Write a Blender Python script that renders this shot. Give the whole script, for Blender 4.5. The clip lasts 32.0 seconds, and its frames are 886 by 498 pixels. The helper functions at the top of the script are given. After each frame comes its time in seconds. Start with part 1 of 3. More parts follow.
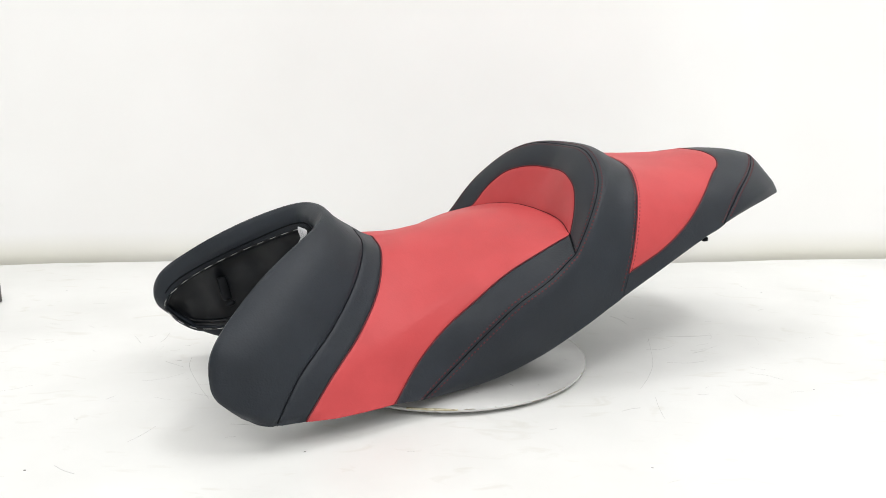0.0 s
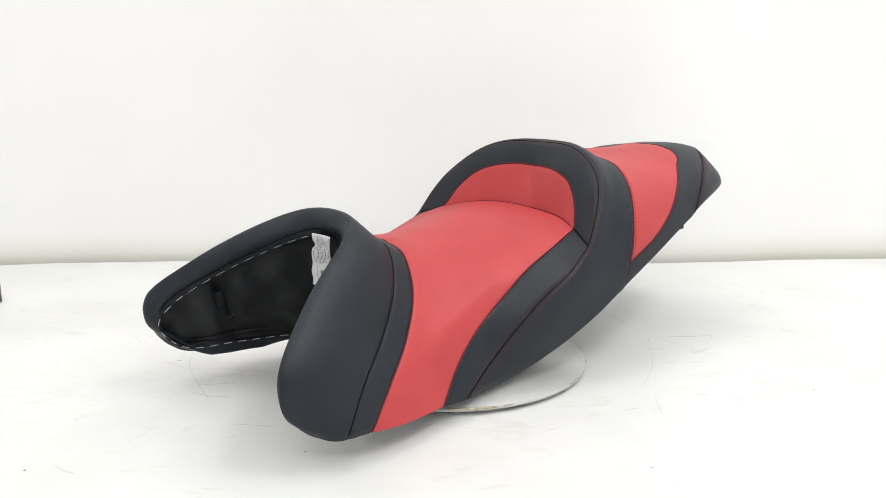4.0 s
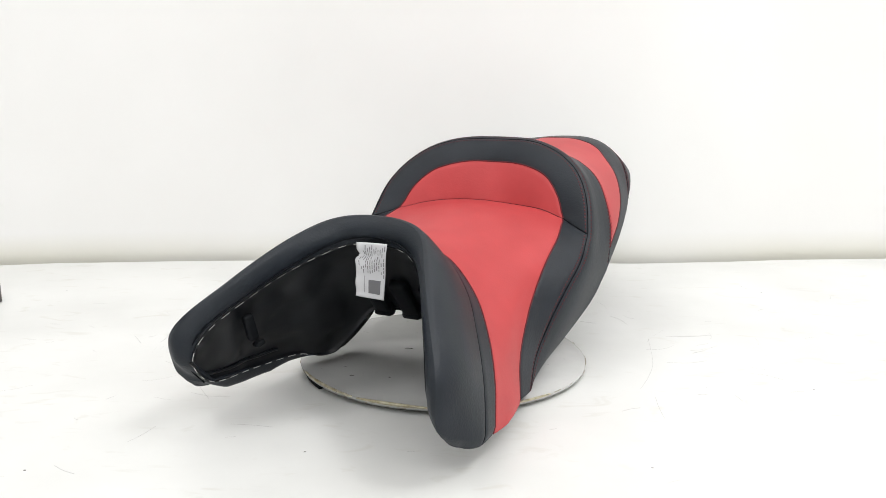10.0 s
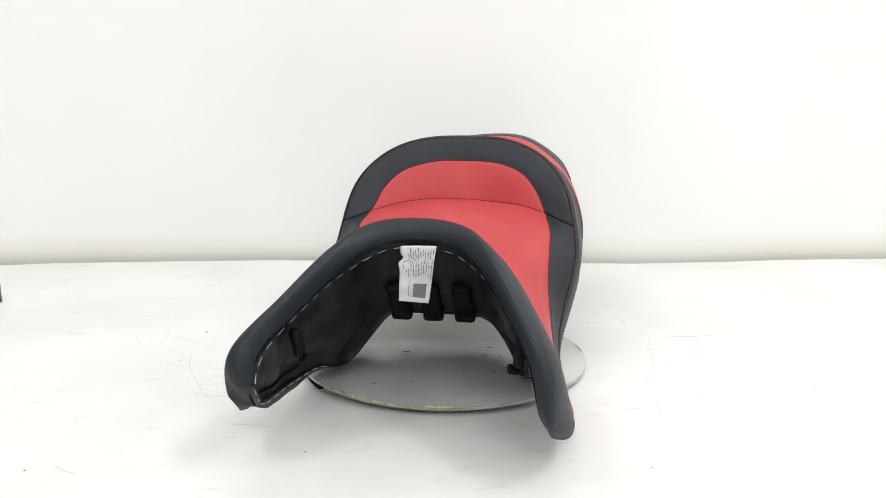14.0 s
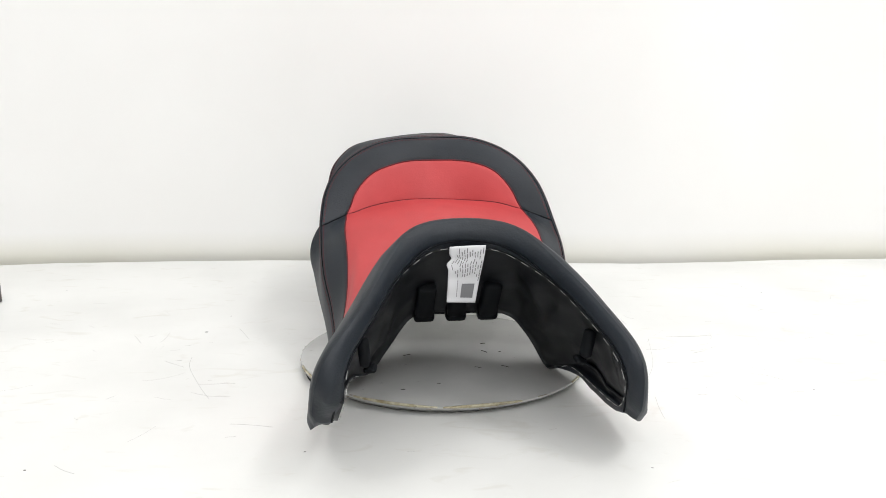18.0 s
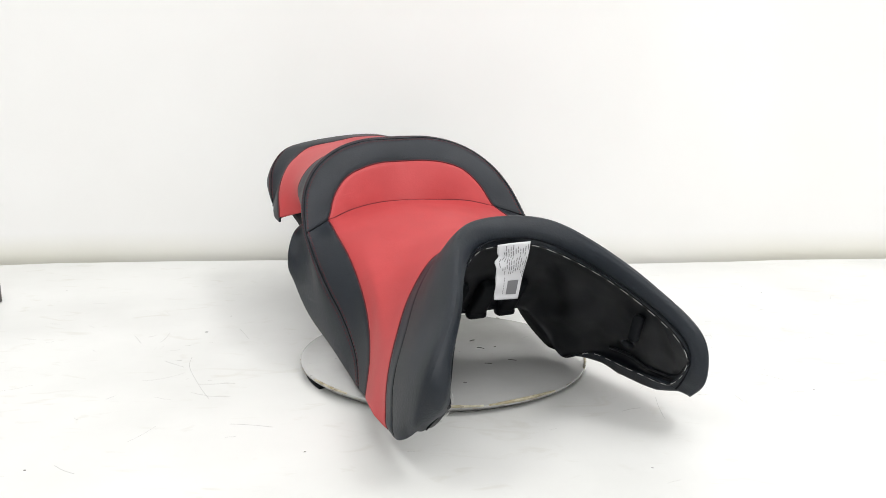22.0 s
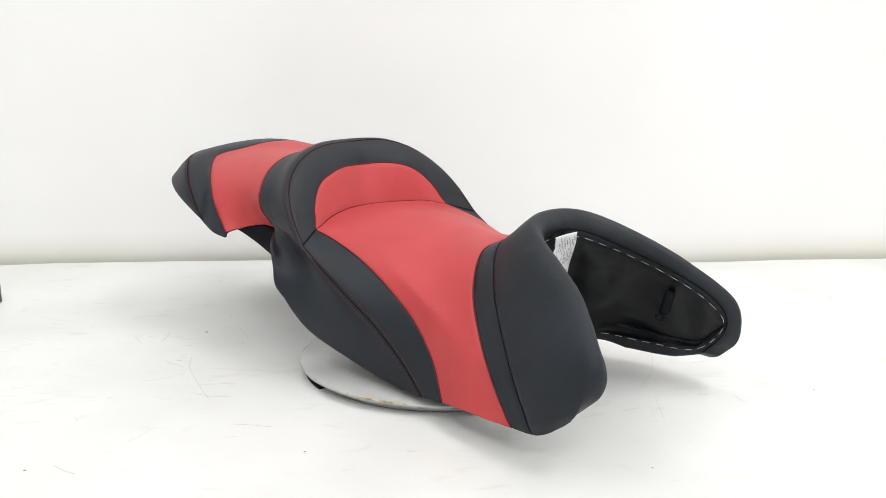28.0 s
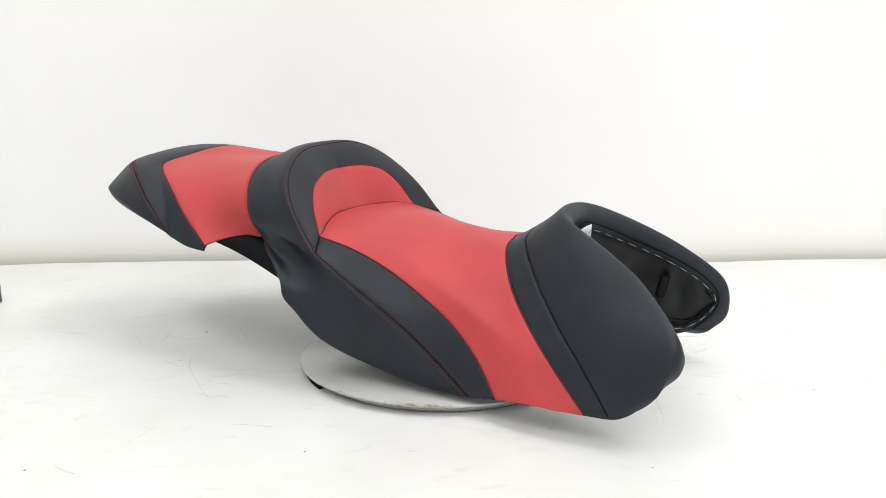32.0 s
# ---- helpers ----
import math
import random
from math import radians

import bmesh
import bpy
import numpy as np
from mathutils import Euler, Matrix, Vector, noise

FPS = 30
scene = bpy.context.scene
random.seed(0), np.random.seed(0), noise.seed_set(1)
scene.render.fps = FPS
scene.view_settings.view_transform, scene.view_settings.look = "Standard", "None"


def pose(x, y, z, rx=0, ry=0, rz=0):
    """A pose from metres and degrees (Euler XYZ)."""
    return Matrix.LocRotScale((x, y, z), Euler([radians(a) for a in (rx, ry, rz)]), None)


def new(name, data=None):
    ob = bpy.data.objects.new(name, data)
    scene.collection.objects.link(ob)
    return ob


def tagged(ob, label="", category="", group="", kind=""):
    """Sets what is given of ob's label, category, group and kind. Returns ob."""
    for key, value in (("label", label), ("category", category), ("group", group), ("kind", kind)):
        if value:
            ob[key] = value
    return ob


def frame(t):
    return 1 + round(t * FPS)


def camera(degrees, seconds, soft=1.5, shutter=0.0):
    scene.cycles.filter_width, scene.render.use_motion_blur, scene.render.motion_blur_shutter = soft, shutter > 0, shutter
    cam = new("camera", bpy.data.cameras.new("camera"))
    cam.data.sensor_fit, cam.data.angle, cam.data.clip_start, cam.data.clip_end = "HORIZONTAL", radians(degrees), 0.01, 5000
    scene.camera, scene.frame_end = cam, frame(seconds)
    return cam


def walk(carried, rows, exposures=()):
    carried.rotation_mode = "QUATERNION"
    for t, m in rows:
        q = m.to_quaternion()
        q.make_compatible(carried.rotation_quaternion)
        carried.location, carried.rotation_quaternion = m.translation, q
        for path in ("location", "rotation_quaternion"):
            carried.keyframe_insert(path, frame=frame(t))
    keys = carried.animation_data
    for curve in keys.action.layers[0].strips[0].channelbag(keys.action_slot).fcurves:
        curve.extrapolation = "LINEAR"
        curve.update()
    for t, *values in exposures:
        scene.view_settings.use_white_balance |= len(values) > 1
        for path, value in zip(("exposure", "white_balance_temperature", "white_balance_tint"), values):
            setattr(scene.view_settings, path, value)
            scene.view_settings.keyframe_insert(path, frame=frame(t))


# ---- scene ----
cam = camera(53.41, 32.0, soft=0.8)
EYE = pose(0, -0.9823, 0.3496, 90 - 12.332, 0, 0) @ pose(0, 0, 0, 0, 0, -0.024)
walk(cam, [(0.0, EYE), (32.0, EYE)])

# ---- light ----
world = bpy.data.worlds.new("world")
scene.world = world
world.use_nodes = True
world.node_tree.nodes["Background"].inputs["Color"].default_value = (0.8, 0.82, 0.85, 1)
world.node_tree.nodes["Background"].inputs["Strength"].default_value = 0.3
scene.view_settings.exposure = 0.0


def overhead_lamp(x, y, sx, sy, power):
    lamp = bpy.data.lights.new("overhead_area_light", "AREA")
    lamp.shape, lamp.size, lamp.size_y, lamp.energy, lamp.color = "RECTANGLE", sx, sy, power, (1.0, 0.997, 1.0)
    ob = new("overhead_area_light", lamp)
    ob.matrix_world = pose(x, y, 2.66)


overhead_lamp(-1.45, -0.8, 0.45, 0.9, 18)
overhead_lamp(1.45, -0.8, 0.45, 0.9, 28)
# broad front and back lamps added as soft fill, no fixtures known
overhead_lamp(0.6, -2.8, 3.6, 1.3, 70)
overhead_lamp(0.8, 0.15, 3.4, 0.5, 20)


# ---- materials ----
def material(name, colour, rough=0.5, metal=0.0, spec=0.5):
    m = bpy.data.materials.new(name)
    m.use_nodes = True
    b = m.node_tree.nodes["Principled BSDF"]
    b.inputs["Base Color"].default_value = (*colour, 1)
    b.inputs["Roughness"].default_value, b.inputs["Metallic"].default_value = rough, metal
    b.inputs["Specular IOR Level"].default_value = spec
    return m


def add_node(m, kind, **sets):
    n = m.node_tree.nodes.new(kind)
    for k, v in sets.items():
        if k in n.inputs:
            n.inputs[k].default_value = v
    return n


def mottle(m, colour, other, scale, detail=4.0, lo=0.35, hi=0.7):
    """Two tones blended by noise at the given scale."""
    t, b = m.node_tree, m.node_tree.nodes["Principled BSDF"]
    co = add_node(m, "ShaderNodeTexCoord")
    ns = add_node(m, "ShaderNodeTexNoise", Scale=scale, Detail=detail)
    rp = add_node(m, "ShaderNodeValToRGB")
    rp.color_ramp.elements[0].position, rp.color_ramp.elements[1].position = lo, hi
    rp.color_ramp.elements[0].color, rp.color_ramp.elements[1].color = (*colour, 1), (*other, 1)
    t.links.new(co.outputs["Object"], ns.inputs["Vector"])
    t.links.new(ns.outputs["Fac"], rp.inputs["Fac"])
    t.links.new(rp.outputs["Color"], b.inputs["Base Color"])
    return co, ns, rp


def grain(m, co, scale, depth, scale2=40, depth2=0.0):
    """Leather grain: cells with soft creases, plus slow waviness."""
    t, b = m.node_tree, m.node_tree.nodes["Principled BSDF"]
    vo = add_node(m, "ShaderNodeTexVoronoi", Scale=scale)
    vo.feature = "SMOOTH_F1"
    wob = add_node(m, "ShaderNodeTexNoise", Scale=scale * 0.45, Detail=3.0)
    ad = add_node(m, "ShaderNodeMath")
    slow = add_node(m, "ShaderNodeTexNoise", Scale=scale2, Detail=2.0)
    b1 = add_node(m, "ShaderNodeBump", Strength=1.0, Distance=depth)
    b2 = add_node(m, "ShaderNodeBump", Strength=1.0, Distance=depth2)
    for n in (vo, wob, slow):
        t.links.new(co.outputs["Object"], n.inputs["Vector"])
    t.links.new(vo.outputs["Distance"], ad.inputs[0])
    t.links.new(wob.outputs["Fac"], ad.inputs[1])
    t.links.new(ad.outputs[0], b1.inputs["Height"])
    t.links.new(slow.outputs["Fac"], b2.inputs["Height"])
    t.links.new(b2.outputs["Normal"], b1.inputs["Normal"])
    t.links.new(b1.outputs["Normal"], b.inputs["Normal"])


def leather(name, colour, other, rough, spec, fine=0.00016):
    m = material(name, colour, rough, 0, spec)
    co, ns, rp = mottle(m, colour, other, 22)
    grain(m, co, 600, fine, 26, 0.0004)
    return m


BLACK = leather("black_leatherette", (0.0060, 0.0094, 0.0144), (0.0092, 0.0136, 0.0202), 0.50, 0.36, 0.00017)
RED = leather("red_leatherette", (0.435, 0.045, 0.048), (0.485, 0.054, 0.057), 0.50, 0.34, 0.00011)
PLASTIC = material("black_plastic", (0.005, 0.005, 0.006), 0.6, 0, 0.14)
mottle(PLASTIC, (0.0034, 0.0042, 0.0056), (0.0050, 0.0060, 0.0078), 30)
LINING = leather("black_lining", (0.0034, 0.0042, 0.0058), (0.0058, 0.0070, 0.0092), 0.36, 0.34, 0.00003)
THREAD = material("dark_red_thread", (0.068, 0.010, 0.014), 0.8)
REDTHREAD = material("red_thread", (0.22, 0.018, 0.024), 0.7)
WHITETHREAD = material("white_thread", (0.52, 0.52, 0.51), 0.7)
WELT = material("black_thread", (0.0055, 0.0065, 0.0085), 0.9, 0, 0.15)

WALL = material("white_wall", (0.82, 0.82, 0.80), 0.8)
mottle(WALL, (0.86, 0.86, 0.85), (0.89, 0.89, 0.88), 1.4, 3)
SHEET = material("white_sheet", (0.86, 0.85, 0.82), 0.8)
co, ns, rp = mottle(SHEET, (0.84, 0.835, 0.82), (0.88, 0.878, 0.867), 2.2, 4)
# the khaki shade along its foot is put into its colour
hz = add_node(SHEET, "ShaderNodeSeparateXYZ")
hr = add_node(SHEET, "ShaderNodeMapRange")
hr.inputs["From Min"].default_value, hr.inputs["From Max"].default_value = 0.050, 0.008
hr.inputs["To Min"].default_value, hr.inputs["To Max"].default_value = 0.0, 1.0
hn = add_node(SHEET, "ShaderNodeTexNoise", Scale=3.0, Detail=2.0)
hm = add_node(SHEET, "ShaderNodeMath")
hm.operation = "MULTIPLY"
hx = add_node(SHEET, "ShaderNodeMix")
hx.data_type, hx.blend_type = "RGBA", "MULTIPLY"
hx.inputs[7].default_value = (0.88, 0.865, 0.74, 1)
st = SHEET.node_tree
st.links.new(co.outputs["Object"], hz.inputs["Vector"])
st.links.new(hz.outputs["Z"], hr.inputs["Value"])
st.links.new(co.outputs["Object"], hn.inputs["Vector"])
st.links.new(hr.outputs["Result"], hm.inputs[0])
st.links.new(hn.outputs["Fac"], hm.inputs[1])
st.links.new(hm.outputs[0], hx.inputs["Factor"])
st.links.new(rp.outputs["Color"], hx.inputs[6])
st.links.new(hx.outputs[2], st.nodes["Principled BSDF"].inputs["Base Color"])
TABLE = material("white_tabletop", (0.8, 0.8, 0.79), 0.42)
co, ns, rp = mottle(TABLE, (0.665, 0.667, 0.648), (0.742, 0.744, 0.726), 5, 7, 0.3, 0.62)
tn = TABLE.node_tree
tb = tn.nodes["Principled BSDF"]
streak = add_node(TABLE, "ShaderNodeMapping")
streak.inputs["Scale"].default_value = (17, 38, 1)
streak.inputs["Rotation"].default_value = (0, 0, 0.35)
sn = add_node(TABLE, "ShaderNodeTexNoise", Scale=1.0, Detail=6.0, Distortion=1.2)
sr = add_node(TABLE, "ShaderNodeValToRGB")
sr.color_ramp.elements[0].position, sr.color_ramp.elements[1].position = 0.60, 0.74
sr.color_ramp.elements[0].color, sr.color_ramp.elements[1].color = (1, 1, 1, 1), (0.92, 0.91, 0.885, 1)
mul = add_node(TABLE, "ShaderNodeMix")
mul.data_type, mul.blend_type = "RGBA", "MULTIPLY"
mul.inputs["Factor"].default_value = 1.0
tn.links.new(co.outputs["Object"], streak.inputs["Vector"])
tn.links.new(streak.outputs["Vector"], sn.inputs["Vector"])
tn.links.new(sn.outputs["Fac"], sr.inputs["Fac"])
tn.links.new(rp.outputs["Color"], mul.inputs[6])
tn.links.new(sr.outputs["Color"], mul.inputs[7])
tn.links.new(mul.outputs[2], tb.inputs["Base Color"])
PLATE = material("white_disc_paint", (0.5, 0.5, 0.49), 0.24, 0.0, 0.8)
co, ns, rp = mottle(PLATE, (0.42, 0.42, 0.41), (0.52, 0.52, 0.51), 9, 6)
pm = add_node(PLATE, "ShaderNodeMapping")
pm.inputs["Scale"].default_value = (70, 160, 1)
pn = add_node(PLATE, "ShaderNodeTexNoise", Scale=1.0, Detail=3.0)
pr = add_node(PLATE, "ShaderNodeValToRGB")
pr.color_ramp.elements[0].position, pr.color_ramp.elements[1].position = 0.70, 0.76
pr.color_ramp.elements[0].color, pr.color_ramp.elements[1].color = (1, 1, 1, 1), (0.45, 0.45, 0.44, 1)
px = add_node(PLATE, "ShaderNodeMix")
px.data_type, px.blend_type = "RGBA", "MULTIPLY"
px.inputs["Factor"].default_value = 1.0
pt = PLATE.node_tree
pt.links.new(co.outputs["Object"], pm.inputs["Vector"])
pt.links.new(pm.outputs["Vector"], pn.inputs["Vector"])
pt.links.new(pn.outputs["Fac"], pr.inputs["Fac"])
pt.links.new(rp.outputs["Color"], px.inputs[6])
pt.links.new(pr.outputs["Color"], px.inputs[7])
pt.links.new(px.outputs[2], pt.nodes["Principled BSDF"].inputs["Base Color"])
STEEL = material("grey_steel", (0.35, 0.35, 0.34), 0.45, 0.6)
DARK = material("dark_metal", (0.09, 0.085, 0.08), 0.5, 0.3)
PAPER = material("label_paper", (0.60, 0.60, 0.62), 0.6)
INK = material("label_ink", (0.16, 0.16, 0.17), 0.7)


# ---- mesh helpers ----
def part(name, data, mat, parent=None, label=""):
    """Links a bmesh or (verts, faces) as one smooth-shaded mesh object."""
    me = bpy.data.meshes.new(name)
    if isinstance(data, tuple):
        me.from_pydata([tuple(map(float, v)) for v in data[0]], [], [tuple(map(int, q)) for q in data[1]])
    else:
        data.to_mesh(me)
        data.free()
    me.materials.append(mat)
    me.shade_smooth()
    ob = new(name, me)
    ob.parent = parent
    if label:
        ob["label"] = label
    return ob


def box(bm, centre, size, bevel=0.0, m=None):
    r = bmesh.ops.create_cube(bm, size=1.0)
    bmesh.ops.scale(bm, vec=size, verts=r["verts"])
    bmesh.ops.translate(bm, vec=centre, verts=r["verts"])
    if m is not None:
        bmesh.ops.transform(bm, matrix=m, verts=r["verts"])
    if bevel:
        es = list({e for v in r["verts"] for e in v.link_edges})
        bmesh.ops.bevel(bm, geom=es, offset=bevel, segments=2, affect="EDGES", profile=0.5)


def lathe(rings, n=128):
    """A turned body from (radius, height) pairs."""
    vs, fs = [], []
    for r, z in rings:
        vs += [(r * math.cos(2 * math.pi * k / n), r * math.sin(2 * math.pi * k / n), z) for k in range(n)]
    for i in range(len(rings) - 1):
        fs += [(i * n + k, i * n + (k + 1) % n, (i + 1) * n + (k + 1) % n, (i + 1) * n + k) for k in range(n)]
    vs += [(0, 0, rings[0][1]), (0, 0, rings[-1][1])]
    fs += [(len(vs) - 2, (k + 1) % n, k) for k in range(n)]
    b = (len(rings) - 1) * n
    fs += [(len(vs) - 1, b + k, b + (k + 1) % n) for k in range(n)]
    return vs, fs


def tube(path, radius, n=6):
    path = np.asarray(path)
    tan = np.gradient(path, axis=0)
    tan /= np.linalg.norm(tan, axis=1)[:, None] + 1e-9
    up = np.array([0.3, 0.2, 0.93])
    a = np.cross(tan, up)
    a /= np.linalg.norm(a, axis=1)[:, None] + 1e-9
    b = np.cross(tan, a)
    vs = np.concatenate([path + radius * (math.cos(2 * math.pi * k / n) * a + math.sin(2 * math.pi * k / n) * b) for k in range(n)])
    m = len(path)
    fs = [(k * m + i, ((k + 1) % n) * m + i, ((k + 1) % n) * m + i + 1, k * m + i + 1) for k in range(n) for i in range(m - 1)]
    return vs, fs


def sample(ctrl, n, m=40):
    """n + 1 points at even steps along a smooth curve through the controls."""
    c = np.asarray(ctrl, float)
    c = np.vstack([2 * c[0] - c[1], c, 2 * c[-1] - c[-2]])
    w = np.linspace(0, 1, m, endpoint=False)[:, None]
    pts = [0.5 * (2 * c[i] + (c[i + 1] - c[i - 1]) * w + (2 * c[i - 1] - 5 * c[i] + 4 * c[i + 1] - c[i + 2]) * w ** 2
                  + (3 * c[i] - c[i - 1] - 3 * c[i + 1] + c[i + 2]) * w ** 3) for i in range(1, len(c) - 2)]
    pts = np.vstack(pts + [c[-2:-1]])
    s = np.concatenate([[0], np.cumsum(np.linalg.norm(np.diff(pts, axis=0), axis=1))])
    return np.stack([np.interp(np.linspace(0, s[-1], n + 1), s, pts[:, k]) for k in range(3)], 1)


# ---- setting ----
def slab(name, lo, hi, mat, bevel=0.0, turn=0.0):
    bm = bmesh.new()
    c = [(a + b) / 2 for a, b in zip(lo, hi)]
    box(bm, (0, 0, 0), [b - a for a, b in zip(lo, hi)], bevel)
    ob = part(name, bm, mat)
    ob.data.shade_flat()
    ob.matrix_world = pose(*c, 0, 0, turn)
    return tagged(ob, kind="structure")


FLOORZ = -0.75
slab("wall_north", (-3.1, 0.80, FLOORZ), (3.1, 0.92, 2.72), WALL)
# walls, ceiling and floor out of view, added pale to bounce fill light
PALEWALL = material("pale_wall", (0.84, 0.84, 0.83), 0.8)
mottle(PALEWALL, (0.82, 0.82, 0.81), (0.86, 0.86, 0.85), 1.4, 3)
slab("wall_south", (-3.1, -4.1, FLOORZ), (3.1, -3.98, 2.72), PALEWALL)
slab("wall_west", (-3.22, -4.1, FLOORZ), (-3.1, 0.92, 2.72), PALEWALL)
slab("wall_east", (3.1, -4.1, FLOORZ), (3.22, 0.92, 2.72), PALEWALL)
slab("ceiling", (-3.22, -4.1, 2.72), (3.22, 0.92, 2.84), PALEWALL)
FLOOR = material("grey_floor", (0.35, 0.35, 0.34), 0.5)
mottle(FLOOR, (0.50, 0.50, 0.49), (0.56, 0.56, 0.55), 3)
slab("floor", (-3.22, -4.1, FLOORZ - 0.1), (3.22, 0.92, FLOORZ), FLOOR)


def table_back(x):
    """Depth of the table's back edge."""
    return float(np.interp(x, (-0.759, -0.715, -0.670, -0.555, -0.464, -0.302, -0.222, -0.004, 0.217, 0.342, 0.408, 0.498, 0.560, 0.612, 0.714, 0.784),
                           (0.4867, 0.4950, 0.5034, 0.5105, 0.5181, 0.5244, 0.5229, 0.5108, 0.5018, 0.4973, 0.5044, 0.5120, 0.5206, 0.5271, 0.5313, 0.5356)))


def backdrop():
    """A hung white sheet whose lower end curls back behind the table."""
    zs = [-0.16, -0.12, -0.09, -0.07, -0.05, -0.04, -0.03, -0.02, -0.01, 0.0, 0.01, 0.02, 0.03, 0.045, 0.07, 0.12, 0.3, 0.6, 1.0, 1.6, 2.3]
    xs = np.linspace(-2.4, 2.4, 97)
    P = np.zeros((len(zs), len(xs), 3))
    for j, z in enumerate(zs):
        for i, x in enumerate(xs):
            d = max(0.0, 0.016 - z)
            wave = 0.004 * noise.noise(Vector((x * 1.3, z * 0.5, 2.0))) * min(1, max(0, z) / 0.4)
            P[j, i] = (x, table_back(x) + 0.020 + wave + min(0.09, 3.0 * d * d), z)
    vs = np.concatenate([P.reshape(-1, 3), P.reshape(-1, 3) + (0, 0.003, 0)])
    h, w = P.shape[:2]
    idx = np.arange(h * w).reshape(h, w)
    q = np.stack([idx[:-1, :-1], idx[:-1, 1:], idx[1:, 1:], idx[1:, :-1]], -1).reshape(-1, 4)
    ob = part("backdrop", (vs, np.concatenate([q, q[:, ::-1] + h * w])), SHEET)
    return tagged(ob, kind="structure")


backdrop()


def work_table():
    root = new("work_table")
    root.location = (0, 0, 0)
    tagged(root, "white laminated work table with fine scratches and scuffs", "table")
    xs = np.linspace(-1.3, 1.3, 79)
    vs = [(x, y, z) for z in (-0.04, 0.0) for x, y in [(x, -1.28) for x in xs] + [(x, table_back(x)) for x in xs]]
    n = len(xs)
    fs = [(2 * n + i, 2 * n + i + 1, 3 * n + i + 1, 3 * n + i) for i in range(n - 1)] + [(i + 1, i, n + i, n + i + 1) for i in range(n - 1)]
    fs += [(i, i + 1, 2 * n + i + 1, 2 * n + i) for i in range(n - 1)] + [(n + i + 1, n + i, 3 * n + i, 3 * n + i + 1) for i in range(n - 1)]
    fs += [(0, 2 * n, 3 * n, n), (n - 1, 2 * n - 1, 4 * n - 1, 3 * n - 1)]
    part("tabletop", (vs, fs), TABLE, root).data.shade_flat()
    for x in (-1.15, 1.15):
        for y in (-1.15, 0.3):
            bm = bmesh.new()
            box(bm, (x, y, (FLOORZ - 0.04) / 2), (0.05, 0.05, -FLOORZ - 0.04), 0.003)
            part("leg", bm, STEEL, root)
    # hair-thin scratches and pencil marks, laid on the top
    marks = (((-0.299, 0.015), (-0.292, -0.020), (-0.266, -0.077), (-0.245, -0.116)),
             ((-0.354, 0.108), (-0.352, 0.084), (-0.354, 0.071)),
             ((-0.266, 0.124), (-0.255, 0.102), (-0.246, 0.084)),
             ((-0.395, 0.096), (-0.382, 0.075), (-0.377, 0.066)),
             ((-0.340, -0.270), (-0.329, -0.279), (-0.316, -0.286)),
             ((0.260, 0.083), (0.246, -0.001), (0.232, -0.046), (0.213, -0.088)),
             ((0.180, -0.150), (0.191, -0.144), (0.201, -0.141)),
             ((0.223, -0.110), (0.220, -0.141), (0.219, -0.169)),
             ((0.308, -0.107), (0.310, -0.116), (0.311, -0.124)),
             ((0.230, 0.183), (0.240, 0.167), (0.246, 0.143)))
    for k, m in enumerate(marks):
        flat = [(x, y, 0.0001) for x, y in m]
        part("scratch", tube(sample(flat, 24), 0.00022 if k < 5 else 0.00016, 4), SCRATCH, root)
    for k in range(80):
        x, y, a = random.uniform(-0.62, 0.62), random.uniform(-0.30, 0.34), random.gauss(0.1, 0.7)
        if k % 3 == 0:
            x, y = random.choice((0.30, -0.32)) + random.gauss(0, 0.07), random.gauss(0.03, 0.10)
        if math.hypot(x, y) < 0.2:
            continue
        d = random.choice((0.003, 0.005, 0.008, 0.012, 0.022)) * random.uniform(0.7, 1.3)
        bend_ = random.uniform(-0.3, 0.3) * d
        flat = [(x - d * math.cos(a), y - d * math.sin(a), 0.0001), (x - bend_ * math.sin(a), y + bend_ * math.cos(a), 0.0001), (x + d * math.cos(a), y + d * math.sin(a), 0.0001)]
        part("scratch", tube(sample(flat, 12), random.choice((0.00007, 0.00009, 0.00013)), 4), SCRATCH, root)
    for x, y, r in ((-0.307, 0.112, 0.0016), (-0.362, -0.279, 0.0011), (0.482, 0.307, 0.0008), (0.182, -0.275, 0.0008), (-0.292, 0.183, 0.0008), (-0.125, -0.243, 0.0009), (0.398, -0.091, 0.0007), (-0.574, 0.318, 0.0009)):
        bm = bmesh.new()
        bmesh.ops.create_icosphere(bm, subdivisions=1, radius=r)
        bmesh.ops.scale(bm, vec=(1.5, 0.8, 0.3), verts=bm.verts)
        bmesh.ops.translate(bm, vec=(x, y, 0.0002), verts=bm.verts)
        part("speck", bm, DARK, root)
    return root


SCRATCH = material("grey_scratch", (0.50, 0.495, 0.48), 0.7)
work_table()


def steel_block():
    bm = bmesh.new()
    box(bm, (0, 0, 0.0155), (0.13, 0.012, 0.031), 0.002)
    ob = part("metal_block", bm, DARK)
    ob.matrix_world = pose(-0.7085, 0.2530, 0)
    return tagged(ob, "small dark brushed metal block standing on the table", "metal block")


steel_block()

